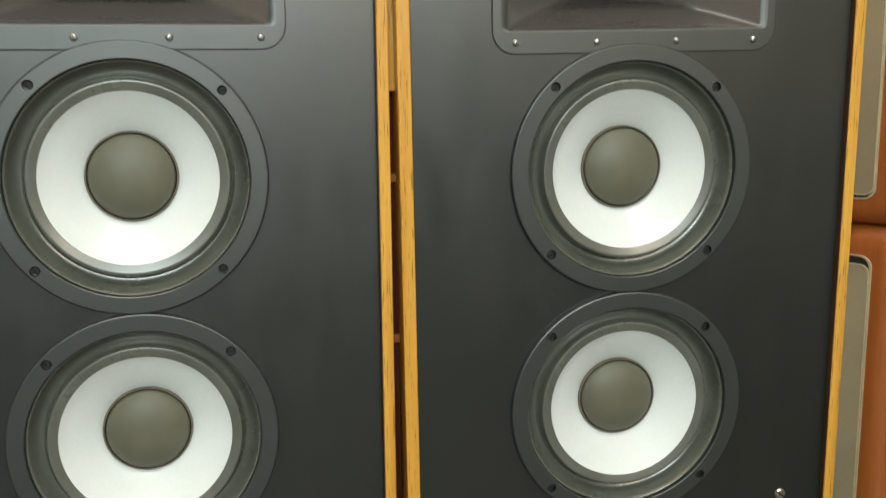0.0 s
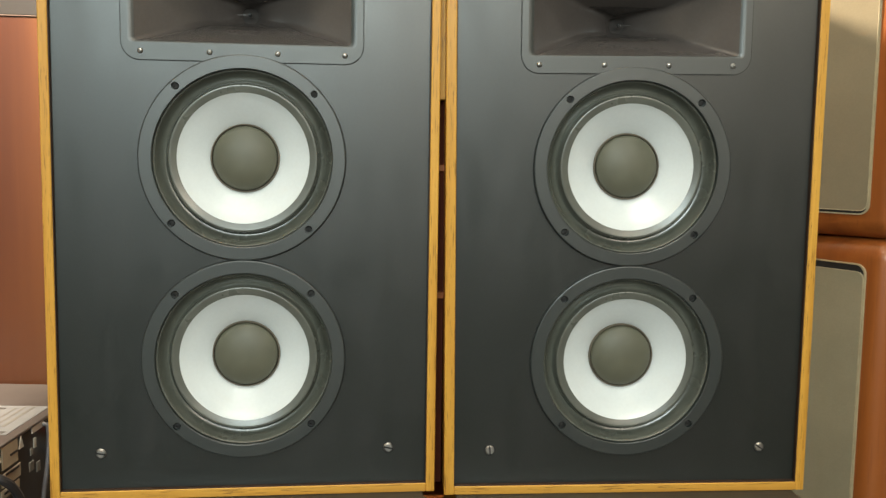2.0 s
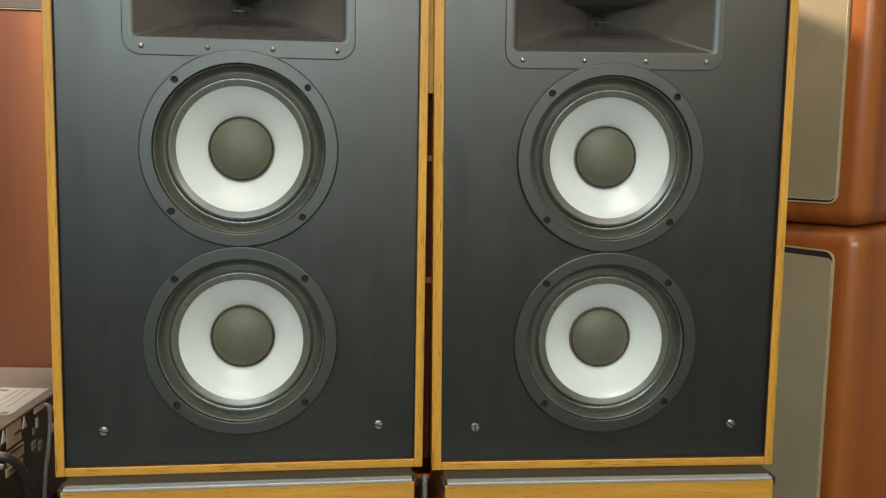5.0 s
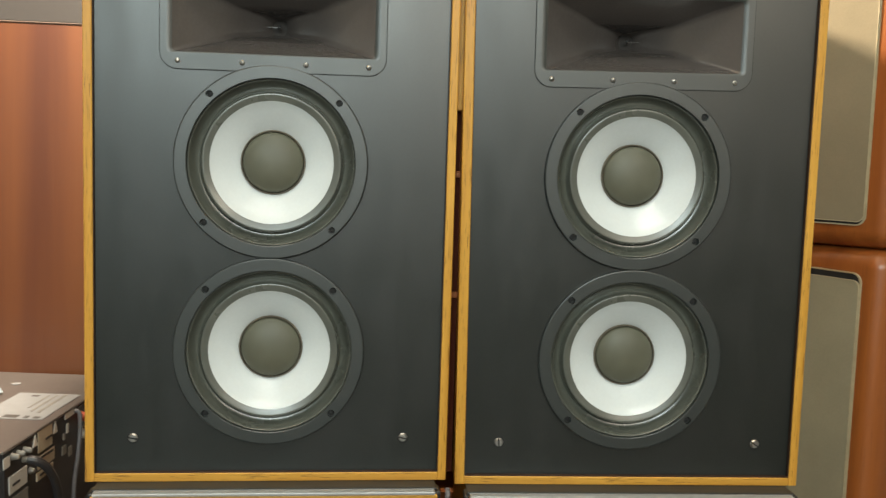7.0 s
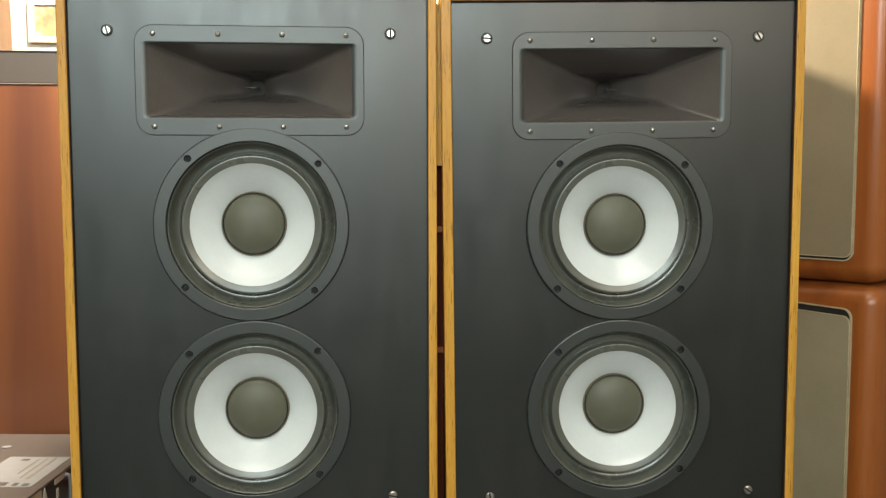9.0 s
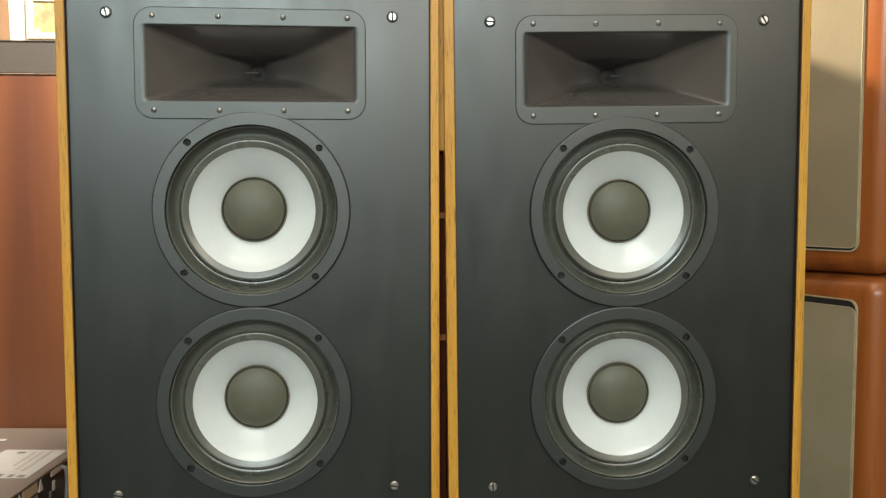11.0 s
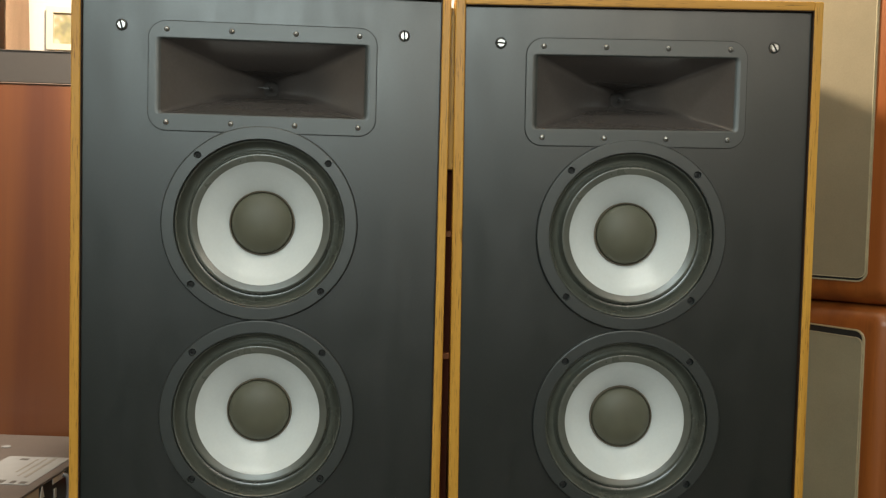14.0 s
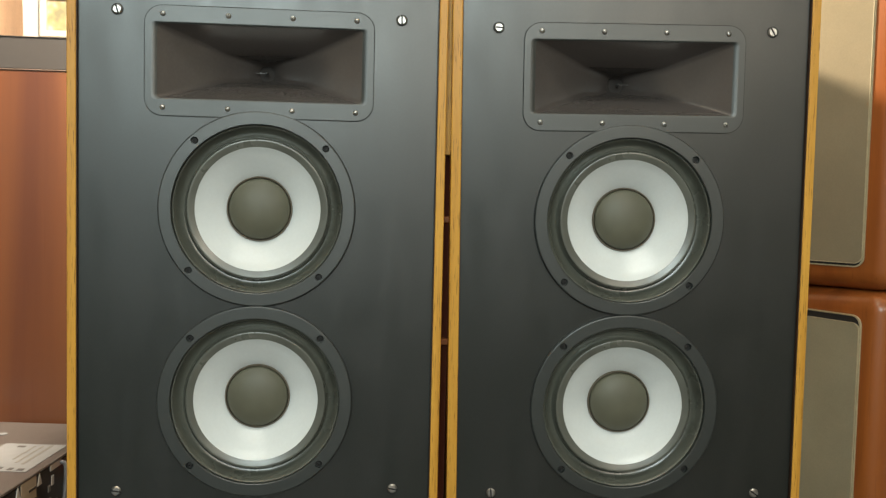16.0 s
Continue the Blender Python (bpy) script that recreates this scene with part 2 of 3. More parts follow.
def circle(cx, cz, r, n=64):
    return [(cx + r * math.cos(2 * math.pi * k / n), cz + r * math.sin(2 * math.pi * k / n)) for k in range(n)]


def rounded(cx, cz, w, h, r, n=8):
    """A rounded rectangle with half sizes w and h."""
    out = []
    for qx, qz, a0 in ((1, 1, 0), (-1, 1, 90), (-1, -1, 180), (1, -1, 270)):
        for k in range(n + 1):
            a = radians(a0 + 90 * k / n)
            out.append((cx + qx * (w - r) + r * math.cos(a), cz + qz * (h - r) + r * math.sin(a)))
    return out


def plate(bm, loops, y0, y1):
    """A plate in the xz plane, the first loop outside and the others holes, with its front at y0 and walls back to y1."""
    edges = []
    for loop in loops:
        front = [bm.verts.new((x, y0, z)) for x, z in loop]
        back = [bm.verts.new((x, y1, z)) for x, z in loop]
        n = len(loop)
        for k in range(n):
            edges.append(bm.edges.new((front[k], front[(k + 1) % n])))
        for k in range(n):
            j = (k + 1) % n
            bm.faces.new((front[k], front[j], back[j], back[k]))
    bmesh.ops.triangle_fill(bm, use_beauty=True, use_dissolve=False, edges=edges)
    return bm


def tube(points, radius, steps=10):
    """A cable through the points, smoothed."""
    pts = [Vector(p) for p in points]
    fine = []
    for i in range(len(pts) - 1):
        p0, p1, p2, p3 = pts[max(i - 1, 0)], pts[i], pts[i + 1], pts[min(i + 2, len(pts) - 1)]
        for k in range(6):
            t = k / 6
            fine.append(0.5 * (2 * p1 + (p2 - p0) * t + (2 * p0 - 5 * p1 + 4 * p2 - p3) * t * t + (3 * p1 - p0 - 3 * p2 + p3) * t ** 3))
    fine.append(pts[-1])
    bm = bmesh.new()
    rings = []
    for i, p in enumerate(fine):
        d = (fine[min(i + 1, len(fine) - 1)] - fine[max(i - 1, 0)]).normalized()
        side = d.cross(Vector((0.3, 0.2, 1))).normalized()
        up = side.cross(d)
        rings.append([bm.verts.new(p + radius * (math.cos(2 * math.pi * k / steps) * side + math.sin(2 * math.pi * k / steps) * up)) for k in range(steps)])
    for a, b in zip(rings, rings[1:]):
        for k in range(steps):
            bm.faces.new((a[k], a[(k + 1) % steps], b[(k + 1) % steps], b[k]))
    bm.faces.new(rings[0])
    bm.faces.new(rings[-1])
    return bm


# ---- room ----
def structure(name, bm, mat, label):
    return tagged(part(name, bm, mat), label, name.split("_")[0], kind="structure")


structure("floor", boxed(X0, X1, Y0, Y1, -0.1, 0), FLOOR, "brown wooden floor of the listening room")
structure("ceiling", boxed(X0, X1, Y0, Y1, TOP, TOP + 0.1), CEILING, "plain white painted ceiling")
structure("wall_north", boxed(X0 - 0.1, X1 + 0.1, Y1, Y1 + 0.1, 0, TOP), WALL, "cream painted wall behind the loudspeakers")
# the other three walls are unseen; their dark tone dims reflections in the baffles
structure("wall_south", boxed(X0 - 0.1, X1 + 0.1, Y0 - 0.1, Y0, 0, TOP), WALL_DULL, "plain unseen grey-brown wall, kept dark to limit its bounce")
structure("wall_west", boxed(X0 - 0.1, X0, Y0, Y1, 0, TOP), WALL_DULL, "plain unseen grey-brown wall, kept dark to limit its bounce")
structure("wall_east", boxed(X1, X1 + 0.1, Y0, Y1, 0, TOP), WALL_DULL, "plain unseen grey-brown wall, kept dark to limit its bounce")

structure("trim", boxed(0.9, 0.909, Y1 - 0.006, Y1, 0, TOP, 0.001, 1), WALL_DULL, "thin grey vertical joint strip on the cream wall")

# ---- loudspeakers ----
W, H, DEEP, LIP, VENEER = 0.40, 0.6135, 0.27, 0.0074, 0.0096
Z_UP, Z_LOW, Z_HORN = 0.3563, 0.1467, 0.5122


def slotted_screw(name, x, z, r, turn, parent, mat, proud=0.002):
    """A round head with a slot across it."""
    bm = bmesh.new()
    lathe(bm, ((0, -proud), (r * 0.75, -proud), (r, -proud * 0.4), (r, 0.001)), steps=20)
    ob = part(name, bm, mat, parent)
    part("rim", lathe(bmesh.new(), ((r * 0.98, 0.0005), (r * 0.98, -0.0007), (r * 1.2, -0.0005), (r * 1.24, 0.0005)), steps=20), DARK, ob)
    part("slot", boxed(-r * 0.95, r * 0.95, -proud - 0.0004, -proud * 0.3, -r * 0.16, r * 0.16), DARK, ob)
    ob.matrix_local = Matrix.Translation((x, 0, z)) @ Matrix.Rotation(turn, 4, "Y")
    return ob


def woofer(z, turn, parent):
    """One driver: flange with four screw holes, rubber roll, cone and dust cap."""
    bm = bmesh.new()
    hole_r, ring = 0.0041, 0.0984
    spots = [(ring * math.cos(radians(a) + turn), ring * math.sin(radians(a) + turn)) for a in (45, 135, 225, 315)]
    plate(bm, [circle(0, 0, 0.1036, 96), circle(0, 0, 0.0918, 96)] + [circle(x, q, hole_r, 14) for x, q in spots], -0.0052, -0.0012)
    lathe(bm, ((0.1036, -0.0052), (0.1046, -0.0048), (0.1051, -0.0038), (0.1051, 0.0)))
    lathe(bm, ((0.0918, -0.0052), (0.091, -0.0046), (0.0906, 0.003)))
    flange = part("woofer", bm, FRAME, parent, "black eight inch woofer with a white cone", smooth=True)
    flange.matrix_local = pose(-0.0021, 0, z)
    part("gap", lathe(bmesh.new(), ((0.1045, 0.0), (0.1045, -0.0004), (0.1055, -0.0004), (0.1056, 0.0))), DARK, flange, "thin dark joint round the woofer")
    bm = lathe(bmesh.new(), ((0.0912, 0.0005), (0.0902, -0.0008), (0.0892, 0.0002), (0.0882, 0.0026), (0.0866, 0.0066), (0.0843, 0.0106), (0.0818, 0.0128), (0.0796, 0.0132), (0.078, 0.0116), (0.0771, 0.0082), (0.0765, 0.0052), (0.0756, 0.0036)))
    roll = part("surround", bm, ROLL, flange, "inverted dark rubber surround", smooth=True)
    bm = lathe(bmesh.new(), ((0.0758, 0.0042), (0.0754, 0.0034), (0.0744, 0.0031), (0.0732, 0.0034), (0.0672, 0.0052)))
    part("glue_band", bm, RUBBER, roll, "flat grey inner band of the surround", smooth=True)
    bm = lathe(bmesh.new(), ((0.0675, 0.0047), (0.0668, 0.0056), (0.058, 0.0116), (0.048, 0.0186), (0.041, 0.0236), (0.0364, 0.027), (0.0358, 0.0278)))
    part("cone", bm, CONE, flange, "white coated paper cone", smooth=True)
    bm = lathe(bmesh.new(), ((0.0361, 0.0278), (0.0359, 0.0254), (0.0353, 0.0245), (0.0346, 0.0248), (0.0342, 0.0275)))
    part("glue_ring", bm, CAP_RING, flange, "thin brown glue ring", smooth=True)
    bm = lathe(bmesh.new(), [(0.0337, 0.03)] + [(0.0337 * math.sin(radians(a)), 0.0262 - 0.0112 * math.cos(radians(a))) for a in range(90, 0, -8)] + [(0, 0.015)])
    part("dust_cap", bm, CAP, flange, "domed olive grey dust cap", smooth=True)
    for x, q in spots:
        bm = lathe(bmesh.new(), ((0, -0.0012), (0.0012, -0.0012), (0.0014, -0.002), (0.0028, -0.0018), (0.0034, 0.0), (0.0034, 0.001)), steps=14)
        part("screw", bm, DARK, flange).matrix_local = pose(x, 0, q)
    return flange


def horn(parent, tweak, wire):
    """The tweeter horn: a moulded frame, a flare down to the throat and eight screws."""
    bm = bmesh.new()
    ow, oh = 0.1083, 0.0392
    plate(bm, [rounded(0, 0, 0.1208, 0.0577, 0.0185), rounded(0, 0, ow + 0.006, oh + 0.0018, 0.0045, 3)], -0.0014, 0.0)
    h = part("horn", bm, FRAME, parent, "black moulded rectangular tweeter horn", smooth=True)
    h.matrix_local = pose(-0.0007, 0, Z_HORN)
    bm = bmesh.new()
    rows_ = []
    for y, w, q, r in ((-0.0014, ow + 0.006, oh + 0.0018, 0.0045), (-0.0012, ow + 0.0042, oh + 0.0009, 0.0045), (-0.0006, ow + 0.002, oh + 0.0003, 0.0045), (0.0004, ow, oh, 0.0038), (0.002, 0.1066, 0.0386, 0.0042), (0.006, 0.1028, 0.0372, 0.0048), (0.012, 0.0965, 0.0349, 0.0055),
                       (0.02, 0.0875, 0.0315, 0.006), (0.03, 0.0755, 0.0272, 0.006), (0.04, 0.0635, 0.0228, 0.006), (0.05, 0.052, 0.0182, 0.006), (0.056, 0.0455, 0.0165, 0.006), (0.066, 0.0345, 0.0152, 0.006), (0.078, 0.0225, 0.0135, 0.0075), (0.09, 0.0125, 0.0115, 0.0085), (0.097, 0.0085, 0.0085, 0.006)):
        rows_.append([bm.verts.new((x, y, z)) for x, z in rounded(0, 0, w, q, r, 3)])
    edge = bmesh.new()
    rim = [[edge.verts.new(p.co) for p in row] for row in rows_[:4]]
    for mesh, rings in ((edge, rim), (bm, rows_[3:])):
        for a, b in zip(rings, rings[1:]):
            for k in range(len(a)):
                mesh.faces.new((a[k], a[(k + 1) % len(a)], b[(k + 1) % len(a)], b[k]))
    bmesh.ops.delete(bm, geom=[p for row in rows_[:3] for p in row], context="VERTS")
    part("lip", edge, FRAME, h, "softly rounded inner lip of the frame", smooth=True)
    part("flare", bm, HORN, h, "brownish black flare of the horn", smooth=True)
    bm = plate(bmesh.new(), [rounded(0, 0, 0.0088, 0.0088, 0.006, 3)], 0.099, 0.0966)
    part("throat", bm, THROAT, h, "dark throat of the horn")
    bm = plate(bmesh.new(), [rounded(0, 0, 0.1217, 0.0586, 0.0194), rounded(0, 0, 0.112, 0.05, 0.01)], -0.0006, 0.0)
    part("gap", bm, DARK, h, "thin dark joint round the horn")
    bm = bmesh.new()
    bmesh.ops.create_uvsphere(bm, u_segments=12, v_segments=8, radius=0.0022)
    a, b = sorted((0.0, wire))
    box(bm, a, b, 0.0004, 0.001, -0.0002, 0.0002)
    part("phase_plug", bm, BLACK_STEEL, h, "small domed phase plug in the throat", smooth=True).matrix_local = pose(0, 0.088, 0)
    for i in range(4):
        for q in (-0.0492, 0.0492):
            bm = lathe(bmesh.new(), ((0, -0.0036), (0.0016, -0.0033), (0.0026, -0.0025), (0.003, -0.0014), (0.003, 0.0)), steps=14)
            s = part("screw", bm, STEEL, h, smooth=True)
            part("cross_slot", boxed(-0.0016, 0.0016, -0.0039, -0.003, -0.0004, 0.0004), DARK, s)
            s.matrix_local = Matrix.Translation((-0.1022 + 0.0681 * i, 0, q)) @ Matrix.Rotation(0.7 * i + 3 * q + tweak, 4, "Y")
    return h


def loudspeaker(m, turns, slots, label, trim_right, thick_left, wire):
    """A two-woofer cabinet in oak veneer with its front open."""
    sp = thing("loudspeaker", m, label, "loudspeaker", "pair of loudspeakers")
    w, v = W / 2, VENEER
    part("side_panel", boxed(-w, -w + v + thick_left, -LIP, DEEP, 0, H, 0.0012, 2), OAK, sp)
    part("side_panel", boxed(w - v, w - trim_right, -LIP, DEEP, 0, H, 0.0012, 2), OAK, sp)
    part("top_panel", boxed(-w + v + thick_left, w - v, -LIP + 0.0003, DEEP, H - v, H, 0.0008, 1), OAK_X, sp)
    part("bottom_panel", boxed(-w + v + thick_left, w - v, -LIP + 0.0003, DEEP, 0, v, 0.0008, 1), OAK_X, sp)
    part("back_panel", boxed(-w + v + thick_left, w - v, DEEP - 0.016, DEEP - 0.002, v, H - v), CHIP, sp)
    # dark strips over the rim's inner faces imitate the shade there
    for a, b, c, d in ((-w + v + thick_left, -w + v + thick_left + 0.0006, v, H - v), (w - v - 0.0006, w - v, v, H - v), (-w + v + thick_left, w - v, H - v - 0.0006, H - v), (-w + v + thick_left, w - v, v, v + 0.0006)):
        part("inner_shade", boxed(a, b, -LIP + 0.0012, 0.001, c, d), LIP_SHADE, sp, "dark brown strip painting shade on the inside of the rim")
    bm = bmesh.new()
    e = 0.0008
    outer = [(-w + v + thick_left + e, v + e), (w - v - e, v + e), (w - v - e, H - v - e), (-w + v + thick_left + e, H - v - e)]
    plate(bm, [outer, circle(-0.0021, Z_UP, 0.0908, 96), circle(-0.0021, Z_LOW, 0.0908, 96), rounded(-0.0007, Z_HORN, 0.11, 0.0425, 0.003, 3)], 0.0, 0.018)
    part("baffle", bm, BAFFLE, sp, "black vinyl covered front baffle")
    woofer(Z_UP, radians(turns[0]), sp)
    woofer(Z_LOW, radians(turns[1]), sp)
    horn(sp, turns[0], wire)
    for (x, z), s in zip(((-0.1498, 0.5641), (0.1498, 0.5641), (-0.1498, 0.0482), (0.1498, 0.0482)), slots):
        slotted_screw("grille_fastener", x, z, 0.0052, radians(s), sp, STEEL, 0.0026)
    return sp


M_LEFT = pose(0, 0, BASE)
M_RIGHT = Matrix.Translation((0.4108, -0.01, BASE - 0.0036)) @ Matrix.Rotation(radians(4.12), 4, Vector((1.4, -0.69, -3.81)).normalized())
loudspeaker(M_LEFT, (-2.32, 0.19), (75, 88, 10, 12), "oak veneered loudspeaker with two white woofers and a horn", 0.0002, 0.0, -0.014)
loudspeaker(M_RIGHT, (-1.14, 0.22), (5, 60, 85, 35), "oak veneered loudspeaker, leaning slightly back on its stand", 0.0, 0.0014, 0.015)


def stand(m, tall, label):
    """The low oak cabinet under a loudspeaker, with a dark top and an aluminium edge to it."""
    st = thing("speaker_stand", m, label, "stand", "loudspeaker stands")
    part("body", boxed(-0.187, 0.187, -0.0425, 0.24, -tall, -0.0045, 0.001), OAK_X, st, "oak veneered body")
    part("top_plate", boxed(-0.187, 0.187, -0.0325, 0.25, -0.0042, 0, 0.0008), STAND_TOP, st, "dark grey metal top plate")
    part("front_edge", boxed(-0.1845, 0.1845, -0.0445, -0.0328, -0.0042, -0.0003, 0.0012, 3), ALU, st, "brushed aluminium front edge")
    for sx in (-1, 1):
        a, b = sorted((sx * 0.1848, sx * 0.191))
        part("end_cap", boxed(a, b, -0.0405, -0.016, -0.012, -0.001, 0.003, 3), STAND_BLACK, st, "black rounded end cap")
    return st


stand(M_LEFT, BASE - 0.002, "oak stand with a dark top and aluminium front edge")
stand(M_RIGHT, BASE - 0.012, "oak stand with a dark top and aluminium front edge")
cable = part("cable", tube(((0.201, -0.02, BASE - 0.006), (0.2, -0.03, BASE - 0.03), (0.2, -0.032, BASE - 0.2), (0.203, -0.02, BASE - 0.4), (0.2, 0.02, 0.004)), 0.003), GREY_CABLE, smooth=True)
tagged(cable, "thin grey cable hanging between the two stands", "cable")

# ---- stacked cabinets beside the right loudspeaker ----
def console(m, z0, z1, g0, g1, wide, side, above, below, cloth, label):
    """Local x runs along the front, from the outer edge of the grille; local y goes into the body. The cloth panel sits loosely in its trim."""
    c = thing("wooden_loudspeaker", m, label, "loudspeaker", "stacked wooden loudspeakers")
    part("body", boxed(-wide, 0.036, 0.0, 0.34, z0, z1, 0.026, 7), CHERRY, c, smooth=True)
    w, h, zc = wide / 2 - 0.006, (g1 - g0) / 2, (g0 + g1) / 2
    xc = -w + side
    oh, oz = h + (above + below) / 2, zc + (above - below) / 2
    part("grille_recess", plate(bmesh.new(), [rounded(xc, oz, w - 0.0006, oh, 0.012)], -0.0008, 0.01), DARK, c)
    bm = plate(bmesh.new(), [rounded(xc, oz, w + 0.0018, oh + 0.0018, 0.0138), rounded(xc, oz, w - 0.0006, oh, 0.012)], -0.003, 0.003)
    part("trim", bm, PIPING, c, "thin pale trim round the grille")
    grille = part("grille", plate(bmesh.new(), [rounded(xc, zc, w, h, 0.011)], -0.004, 0.004), cloth, c, "stretched beige grille cloth")
    bm = plate(bmesh.new(), [rounded(xc, zc, w + 0.0003, h + 0.0003, 0.0113), rounded(xc, zc, w - 0.0009, h - 0.0009, 0.0101)], -0.0047, -0.003)
    part("piping", bm, PIPING, grille)
    return c


console(pose(0.7805, 0.16, BASE, 0, 0, -52), 0.2605, 0.98, 0.2965, 0.94, 0.166, -0.002, 0.001, 0.0035, CLOTH, "orange-brown wooden loudspeaker with beige grille, stacked on another")
console(pose(0.778, 0.162, BASE, 0, 0, -64), -BASE, 0.2595, -0.5, 0.217, 0.36, 0.003, 0.0085, 0.001, PALE_CLOTH, "orange-brown wooden loudspeaker with beige grille cloth, bottom of a stack")

# ---- shelf rack seen through the gap between the loudspeakers ----
rack = thing("shelf_rack", pose(0.14, 0.34, 0), "red-brown wooden shelf rack behind the loudspeakers", "shelf")
RACK_TOP = BASE + 0.437
for sx in (-1, 1):
    a, b = sorted((sx * 0.25, sx * 0.234))
    part("side_panel", boxed(a, b, 0, 0.17, 0, RACK_TOP, 0.001, 1), RACK, rack)
part("back_panel", boxed(-0.234, 0.234, 0.16, 0.17, 0, RACK_TOP), RACK, rack)
for z in (0.06, BASE - 0.14, BASE + 0.02, BASE + 0.16, BASE + 0.335, RACK_TOP):
    part("shelf_board", boxed(-0.2338, 0.2338, 0.001, 0.16, z - 0.012, z, 0.001, 1), RACK, rack)


# narrow pieces added between the two loudspeakers to imitate light and shade in the gap
spacer = thing("gap_filler", pose(0.2046, 0, BASE), "added filler imitating the lit and shaded gap between the two loudspeakers", "spacer")
part("lit_gap_block", boxed(-0.0042, 0.0036, 0.006, 0.05, 0.4208, 0.598, 0.0008, 1), OAK, spacer, "oak block standing in for the lit top of the gap")
part("shaded_gap_board", boxed(-0.0042, 0.0056, 0.022, 0.06, 0.0, 0.4204, 0.0006, 1), DEEP_RED, spacer, "dark red board standing in for shade in the gap")
# paler strips on the dark board imitate slivers of light
for z in (0.3455, 0.2075):
    part("light_sliver", boxed(-0.004, 0.0052, 0.0165, 0.0224, z, z + 0.007, 0.0006, 1), RACK, spacer, "thin red-brown strip standing in for a sliver of light")

# ---- beside the left loudspeaker ----
cab = thing("wooden_cabinet", pose(-0.6, 0.38, 0), "polished red mahogany cabinet behind the amplifier", "cabinet")
part("body", boxed(-0.36, 0.36, 0, 0.38, 0, BASE + 0.537, 0.002, 2), MAHOGANY, cab)
part("top_edge", boxed(-0.36, 0.36, -0.001, 0.38, BASE + 0.537, BASE + 0.539, 0.0008, 1), WORN_EDGE, cab, "pale worn top edge")
board = thing("equipment_case", pose(-0.6, 0.383, BASE + 0.539), "flat dark grey case lying on the mahogany cabinet", "case")
part("body", boxed(-0.35, 0.35, 0, 0.36, 0, 0.045, 0.0015, 2), BAND, board)
part("latch", boxed(0.169, 0.176, -0.003, 0.002, 0.001, 0.008, 0.0014), WORN_EDGE, board, "small worn brown latch")
part("lid_edge", boxed(-0.351, 0.351, -0.001, 0.361, 0.045, 0.0465, 0.0006, 1), BAND, board, "thin lid edge")

table = thing("low_table", pose(-0.52, 0.14, 0), "dark wooden low table under the amplifier", "table")
part("tabletop", boxed(-0.3, 0.3, -0.2, 0.22, 0.4, 0.428, 0.003), TABLE, table)
for sx in (-0.27, 0.27):
    for sy in (-0.17, 0.19):
        part("leg", boxed(sx - 0.02, sx + 0.02, sy - 0.02, sy + 0.02, 0, 0.4, 0.002), TABLE, table)

# the amplifier lies sideways: its rear panel looks along local x
AMP_Z = BASE + 0.032
amp = thing("amplifier", Matrix.Translation((-0.288, 0.0, AMP_Z)) @ Matrix.Rotation(radians(-7.4), 4, "Z"), "taupe amplifier seen from its cabled rear panel", "amplifier")
part("cover", boxed(-0.34, 0.0, 0.0, 0.362, -0.004, 0, 0.0012, 2), TAUPE, amp, "taupe painted steel cover")
part("chassis", boxed(-0.338, -0.004, 0.002, 0.36, -0.138, -0.004), AMP_BLACK, amp, "black steel chassis")
part("rear_panel", boxed(-0.004, -0.0015, 0.004, 0.358, -0.136, -0.006), AMP_BLACK, amp, "black rear panel with pale printing")
for sx in (-0.3, -0.04):
    for sy in (0.04, 0.32):
        part("foot", lathe(bmesh.new(), ((0, 0), (0.014, 0), (0.016, 0.014), (0, 0.014)), steps=20), CABLE, amp).matrix_local = pose(sx, sy, -0.138, -90)


def on_panel(y0, y1, z0, z1, mat, name="print_patch", proud=0.0012):
    return part(name, boxed(-0.0015, -0.0015 + proud, y0, y1, z0, z1), mat, amp)


for y0, y1, z0, z1, mat in ((0.089, 0.128, -0.03, -0.004, TAN), (0.087, 0.134, -0.05, -0.035, TAN), (0.084, 0.13, -0.063, -0.053, TAN), (0.001, 0.016, -0.021, -0.009, PRINT),
                            (0.014, 0.058, -0.054, -0.034, PRINT), (0.02, 0.06, -0.075, -0.06, GREY_PRINT), (0.168, 0.2, -0.011, -0.004, PRINT), (0.158, 0.17, -0.055, -0.044, GREY_PRINT),
                            (0.172, 0.178, -0.03, -0.018, PRINT), (0.162, 0.168, -0.036, -0.028, GREY_PRINT), (0.178, 0.188, -0.062, -0.05, GREY_PRINT)):
    on_panel(y0, y1, z0, z1, mat)
for y, z in ((0.105, -0.037), (0.12, -0.0375), (0.1, -0.0575), (0.117, -0.018), (0.03, -0.045)):
    on_panel(y - 0.009, y + 0.009, z - 0.0014, z + 0.0014, AMP_BLACK, "print_bar", 0.0018)
for y, z in ((0.081, -0.011), (0.138, -0.011)):
    bm = bmesh.new()
    tri = [bm.verts.new((q, y + a, z + b)) for q in (-0.0016, -0.0003) for a, b in ((-0.006, -0.008), (0.006, -0.008), (0.0, 0.007))]
    bm.faces.new(tri[:3]), bm.faces.new(tri[3:])
    for k in range(3):
        bm.faces.new((tri[k], tri[(k + 1) % 3], tri[3 + (k + 1) % 3], tri[3 + k]))
    part("warning_triangle", bm, PRINT, amp)


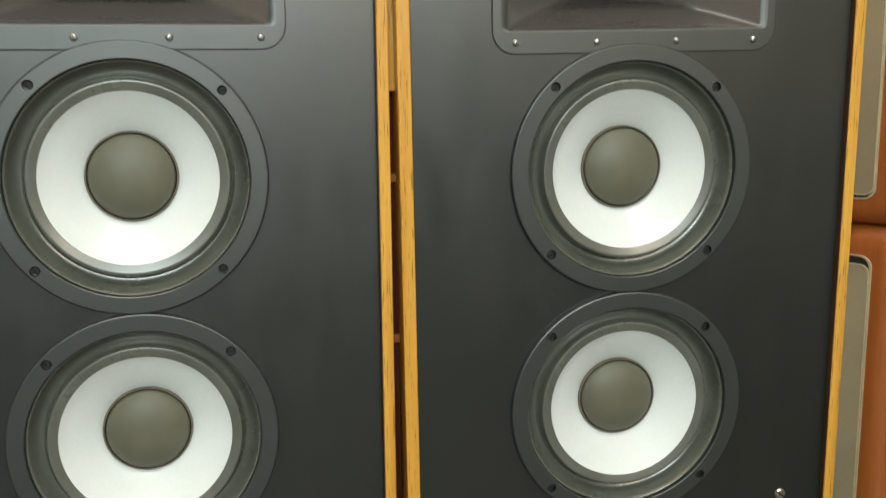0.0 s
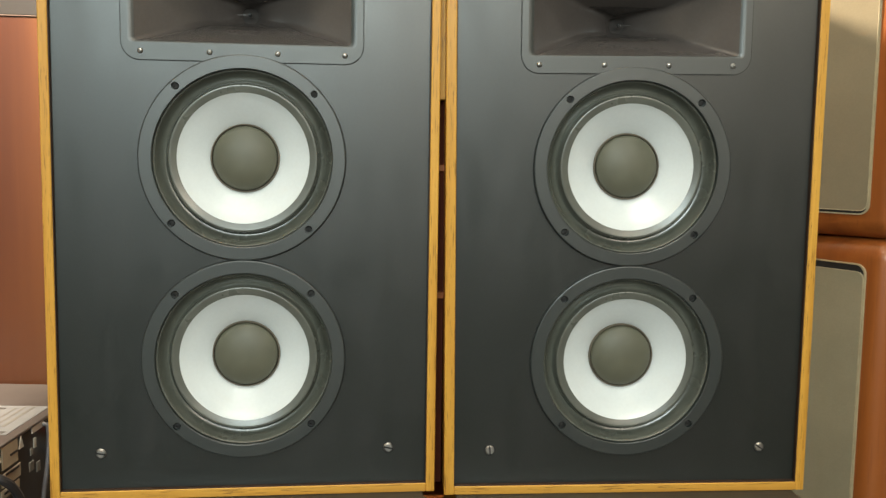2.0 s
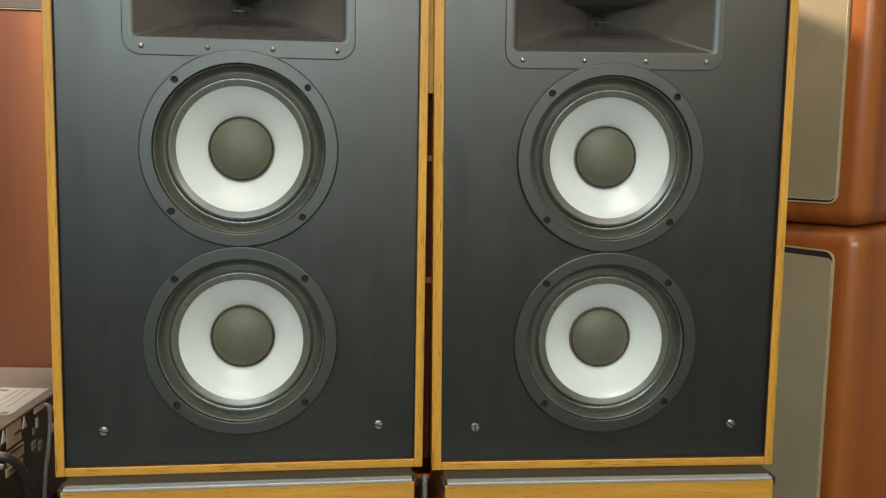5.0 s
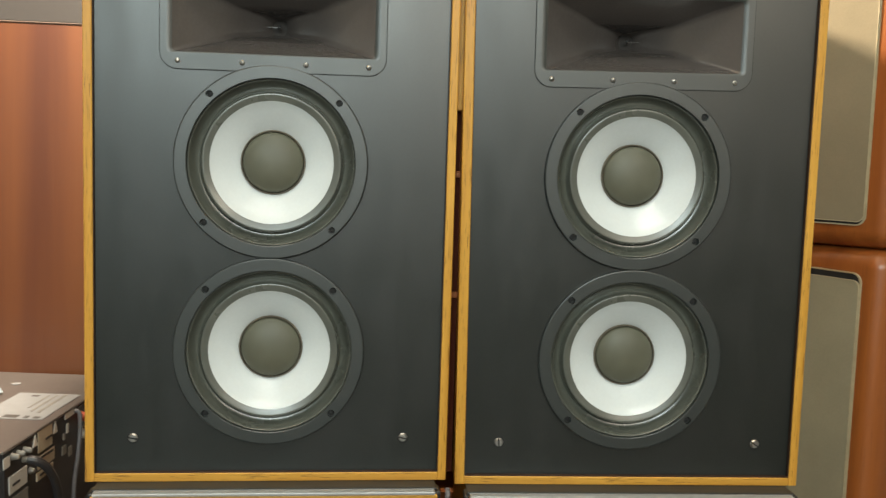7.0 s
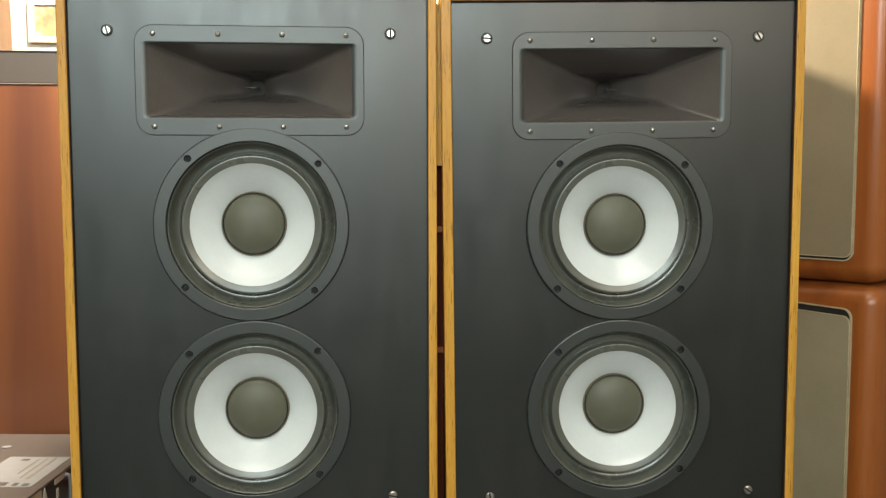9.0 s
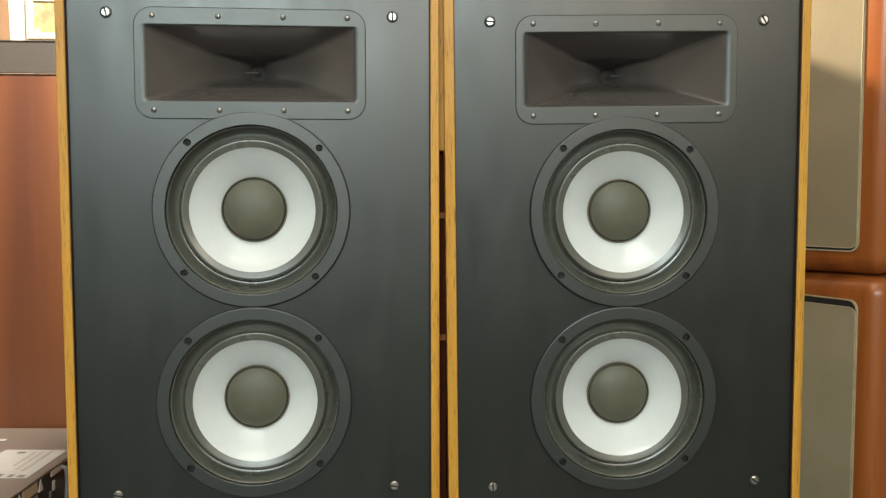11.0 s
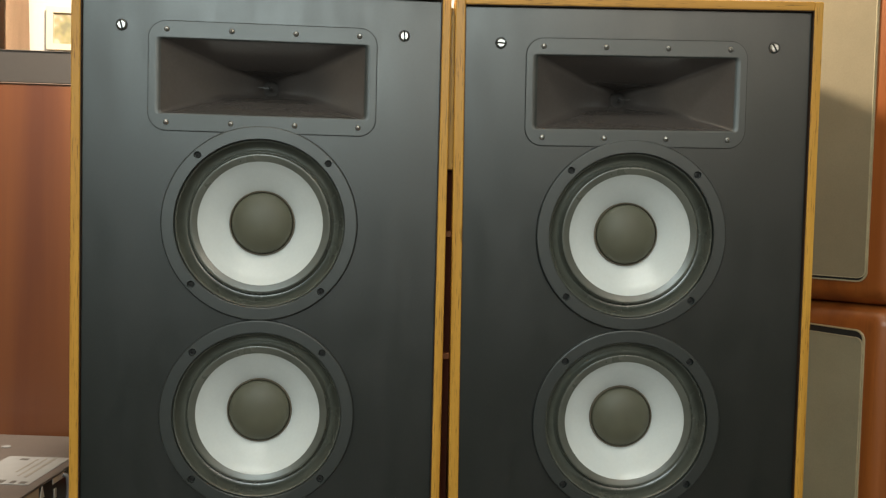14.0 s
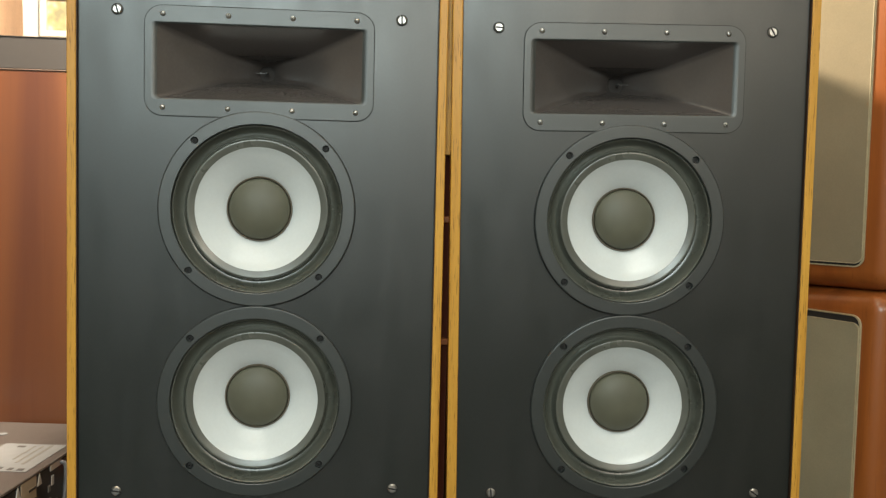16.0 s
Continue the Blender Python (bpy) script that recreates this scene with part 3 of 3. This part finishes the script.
def plug(y, z, mat, long):
    """A plug or terminal in its socket, pointing out of the rear panel."""
    bm = lathe(bmesh.new(), ((0, -long), (0.0032, -long), (0.0042, -long * 0.85), (0.005, -long * 0.7), (0.005, -0.002), (0.0062, -0.002), (0.0062, 0.0)), steps=20)
    ob = part("plug", bm, mat, amp, smooth=True)
    k = 0.7 if long < 0.011 else 1.2
    ob.matrix_local = pose(-0.001, y, z, 0, 0, 90) @ Matrix.Diagonal((k, 1, k, 1))
    return ob


for y, z, mat, long in ((0.216, -0.02, RED, 0.024), (0.216, -0.043, WHITE, 0.026), (0.022, -0.012, GREY_PRINT, 0.009), (0.036, -0.013, GREY_PRINT, 0.009), (0.052, -0.014, GREY_PRINT, 0.01), (0.05, -0.024, GREY_PRINT, 0.008), (0.066, -0.043, STEEL, 0.006)):
    plug(y, z, mat, long)
for y, z, r, mat in ((0.216, -0.02, 0.003, CABLE), (0.216, -0.043, 0.003, CABLE)):
    part("lead", tube(((0.02, y, z), (0.026, y + 0.006, z - 0.004), (0.034, y + 0.018, z - 0.025), (0.033, y + 0.026, z - 0.06), (0.03, y + 0.03, -0.137)), r), mat, amp, smooth=True)
part("mains_lead", tube(((0.004, 0.05, -0.024), (0.014, 0.053, -0.027), (0.022, 0.062, -0.038), (0.026, 0.074, -0.06), (0.026, 0.084, -0.095), (0.024, 0.088, -0.137)), 0.0052), CABLE, amp, "thick black mains lead", smooth=True)
part("pale_lead", tube(((0.0, 0.196, -0.007), (0.006, 0.197, -0.01), (0.008, 0.194, -0.03), (0.008, 0.187, -0.06), (0.007, 0.178, -0.09), (0.006, 0.172, -0.137)), 0.0027), GREY_CABLE, amp, "thin grey lead", smooth=True)

# printed label, cream with dark lines, and a bright rub mark on the cover
lab = thing("paper_label", amp.matrix_world @ Matrix.Translation((-0.012, 0.125, 0.0003)), "cream printed label stuck on the amplifier's cover", "label")
part("sheet", boxed(-0.082, 0, 0, 0.122, 0, 0.0005), LABEL, lab)
for x0, x1, y0, y1 in ((-0.03, -0.027, 0.035, 0.115), (-0.02, -0.016, 0.03, 0.118), (-0.04, -0.037, 0.05, 0.112), (-0.075, -0.062, 0.004, 0.014), (-0.052, -0.034, 0.004, 0.016), (-0.026, -0.02, 0.004, 0.014), (-0.014, -0.006, 0.004, 0.012), (-0.06, -0.05, 0.105, 0.112)):
    part("print_bar", boxed(x0, x1, y0, y1, 0.0004, 0.0008), GREY_PRINT if x1 > -0.045 and y1 > 0.1 else DARK_PRINT, lab)
spot = tagged(part("sticker", plate(bmesh.new(), [circle(0, 0, 0.0062, 20)], 0, 0.0006), LABEL), "small round pale sticker on the amplifier's cover", "sticker")
spot.matrix_world = amp.matrix_world @ pose(-0.121, 0.293, 0.0012, -90)

bm = bmesh.new()
n = 14
grid = []
for i in range(n + 1):
    u = i / n
    rowv = []
    for j in range(n + 1):
        v = j / n
        wide = 0.5 + 0.5 * u ** 0.8
        x, y = -0.075 * u, (v - 0.5) * 0.13 * wide
        rowv.append(bm.verts.new((x, y, 0.003 + 0.012 * u * (0.5 + noise.noise(Vector((x * 30, y * 30, 2)))) + 0.003 * noise.noise(Vector((x * 90, y * 90, 5))))))
    grid.append(rowv)
for i in range(n):
    for j in range(n):
        bm.faces.new((grid[i][j], grid[i + 1][j], grid[i + 1][j + 1], grid[i][j + 1]))
bmesh.ops.solidify(bm, geom=bm.faces[:], thickness=0.0006)
sheet = tagged(part("crumpled_paper", bm, PAPER, smooth=True), "crumpled white paper lying on the amplifier", "paper")
sheet.matrix_world = amp.matrix_world @ pose(-0.122, 0.205, 0.0, 0, 0, -18)

# ---- back wall: picture and curtain ----
pic = thing("framed_picture", pose(-0.459, Y1, BASE + 0.7135), "small faded still life in a cream frame", "picture")
w, h = 0.063, 0.043
bm = plate(bmesh.new(), [rounded(0, 0, w, h, 0.001, 2), rounded(0, 0, w - 0.013, h - 0.012, 0.001, 2)], -0.018, 0.0)
part("frame", bm, PICTURE_FRAME, pic)
part("canvas", boxed(-w + 0.012, w - 0.012, -0.01, -0.004, -h + 0.011, h - 0.011), PAINTING, pic, "faded ochre and cream painted canvas")

bm = bmesh.new()
cols, levels, x_in, x_out = 90, 24, -0.553, -1.15
vs = []
for j in range(levels + 1):
    q = j / levels
    z = 0.05 + q * 2.25
    row_ = []
    for i in range(cols + 1):
        p = i / cols
        x = x_in + (x_out - x_in) * p
        y = Y1 - 0.07 + 0.042 * math.sin(p * 75 + 1.2 * z + 1.5 * noise.noise(Vector((p * 5, z, 0)))) + 0.012 * math.sin(p * 23 + z)
        row_.append(bm.verts.new((x, y, z)))
    vs.append(row_)
for j in range(levels):
    for i in range(cols):
        bm.faces.new((vs[j][i], vs[j][i + 1], vs[j + 1][i + 1], vs[j + 1][i]))
bmesh.ops.solidify(bm, geom=bm.faces[:], thickness=0.002)
tagged(part("curtain", bm, CURTAIN, smooth=True), "gathered brown curtain hanging against the wall", "curtain")
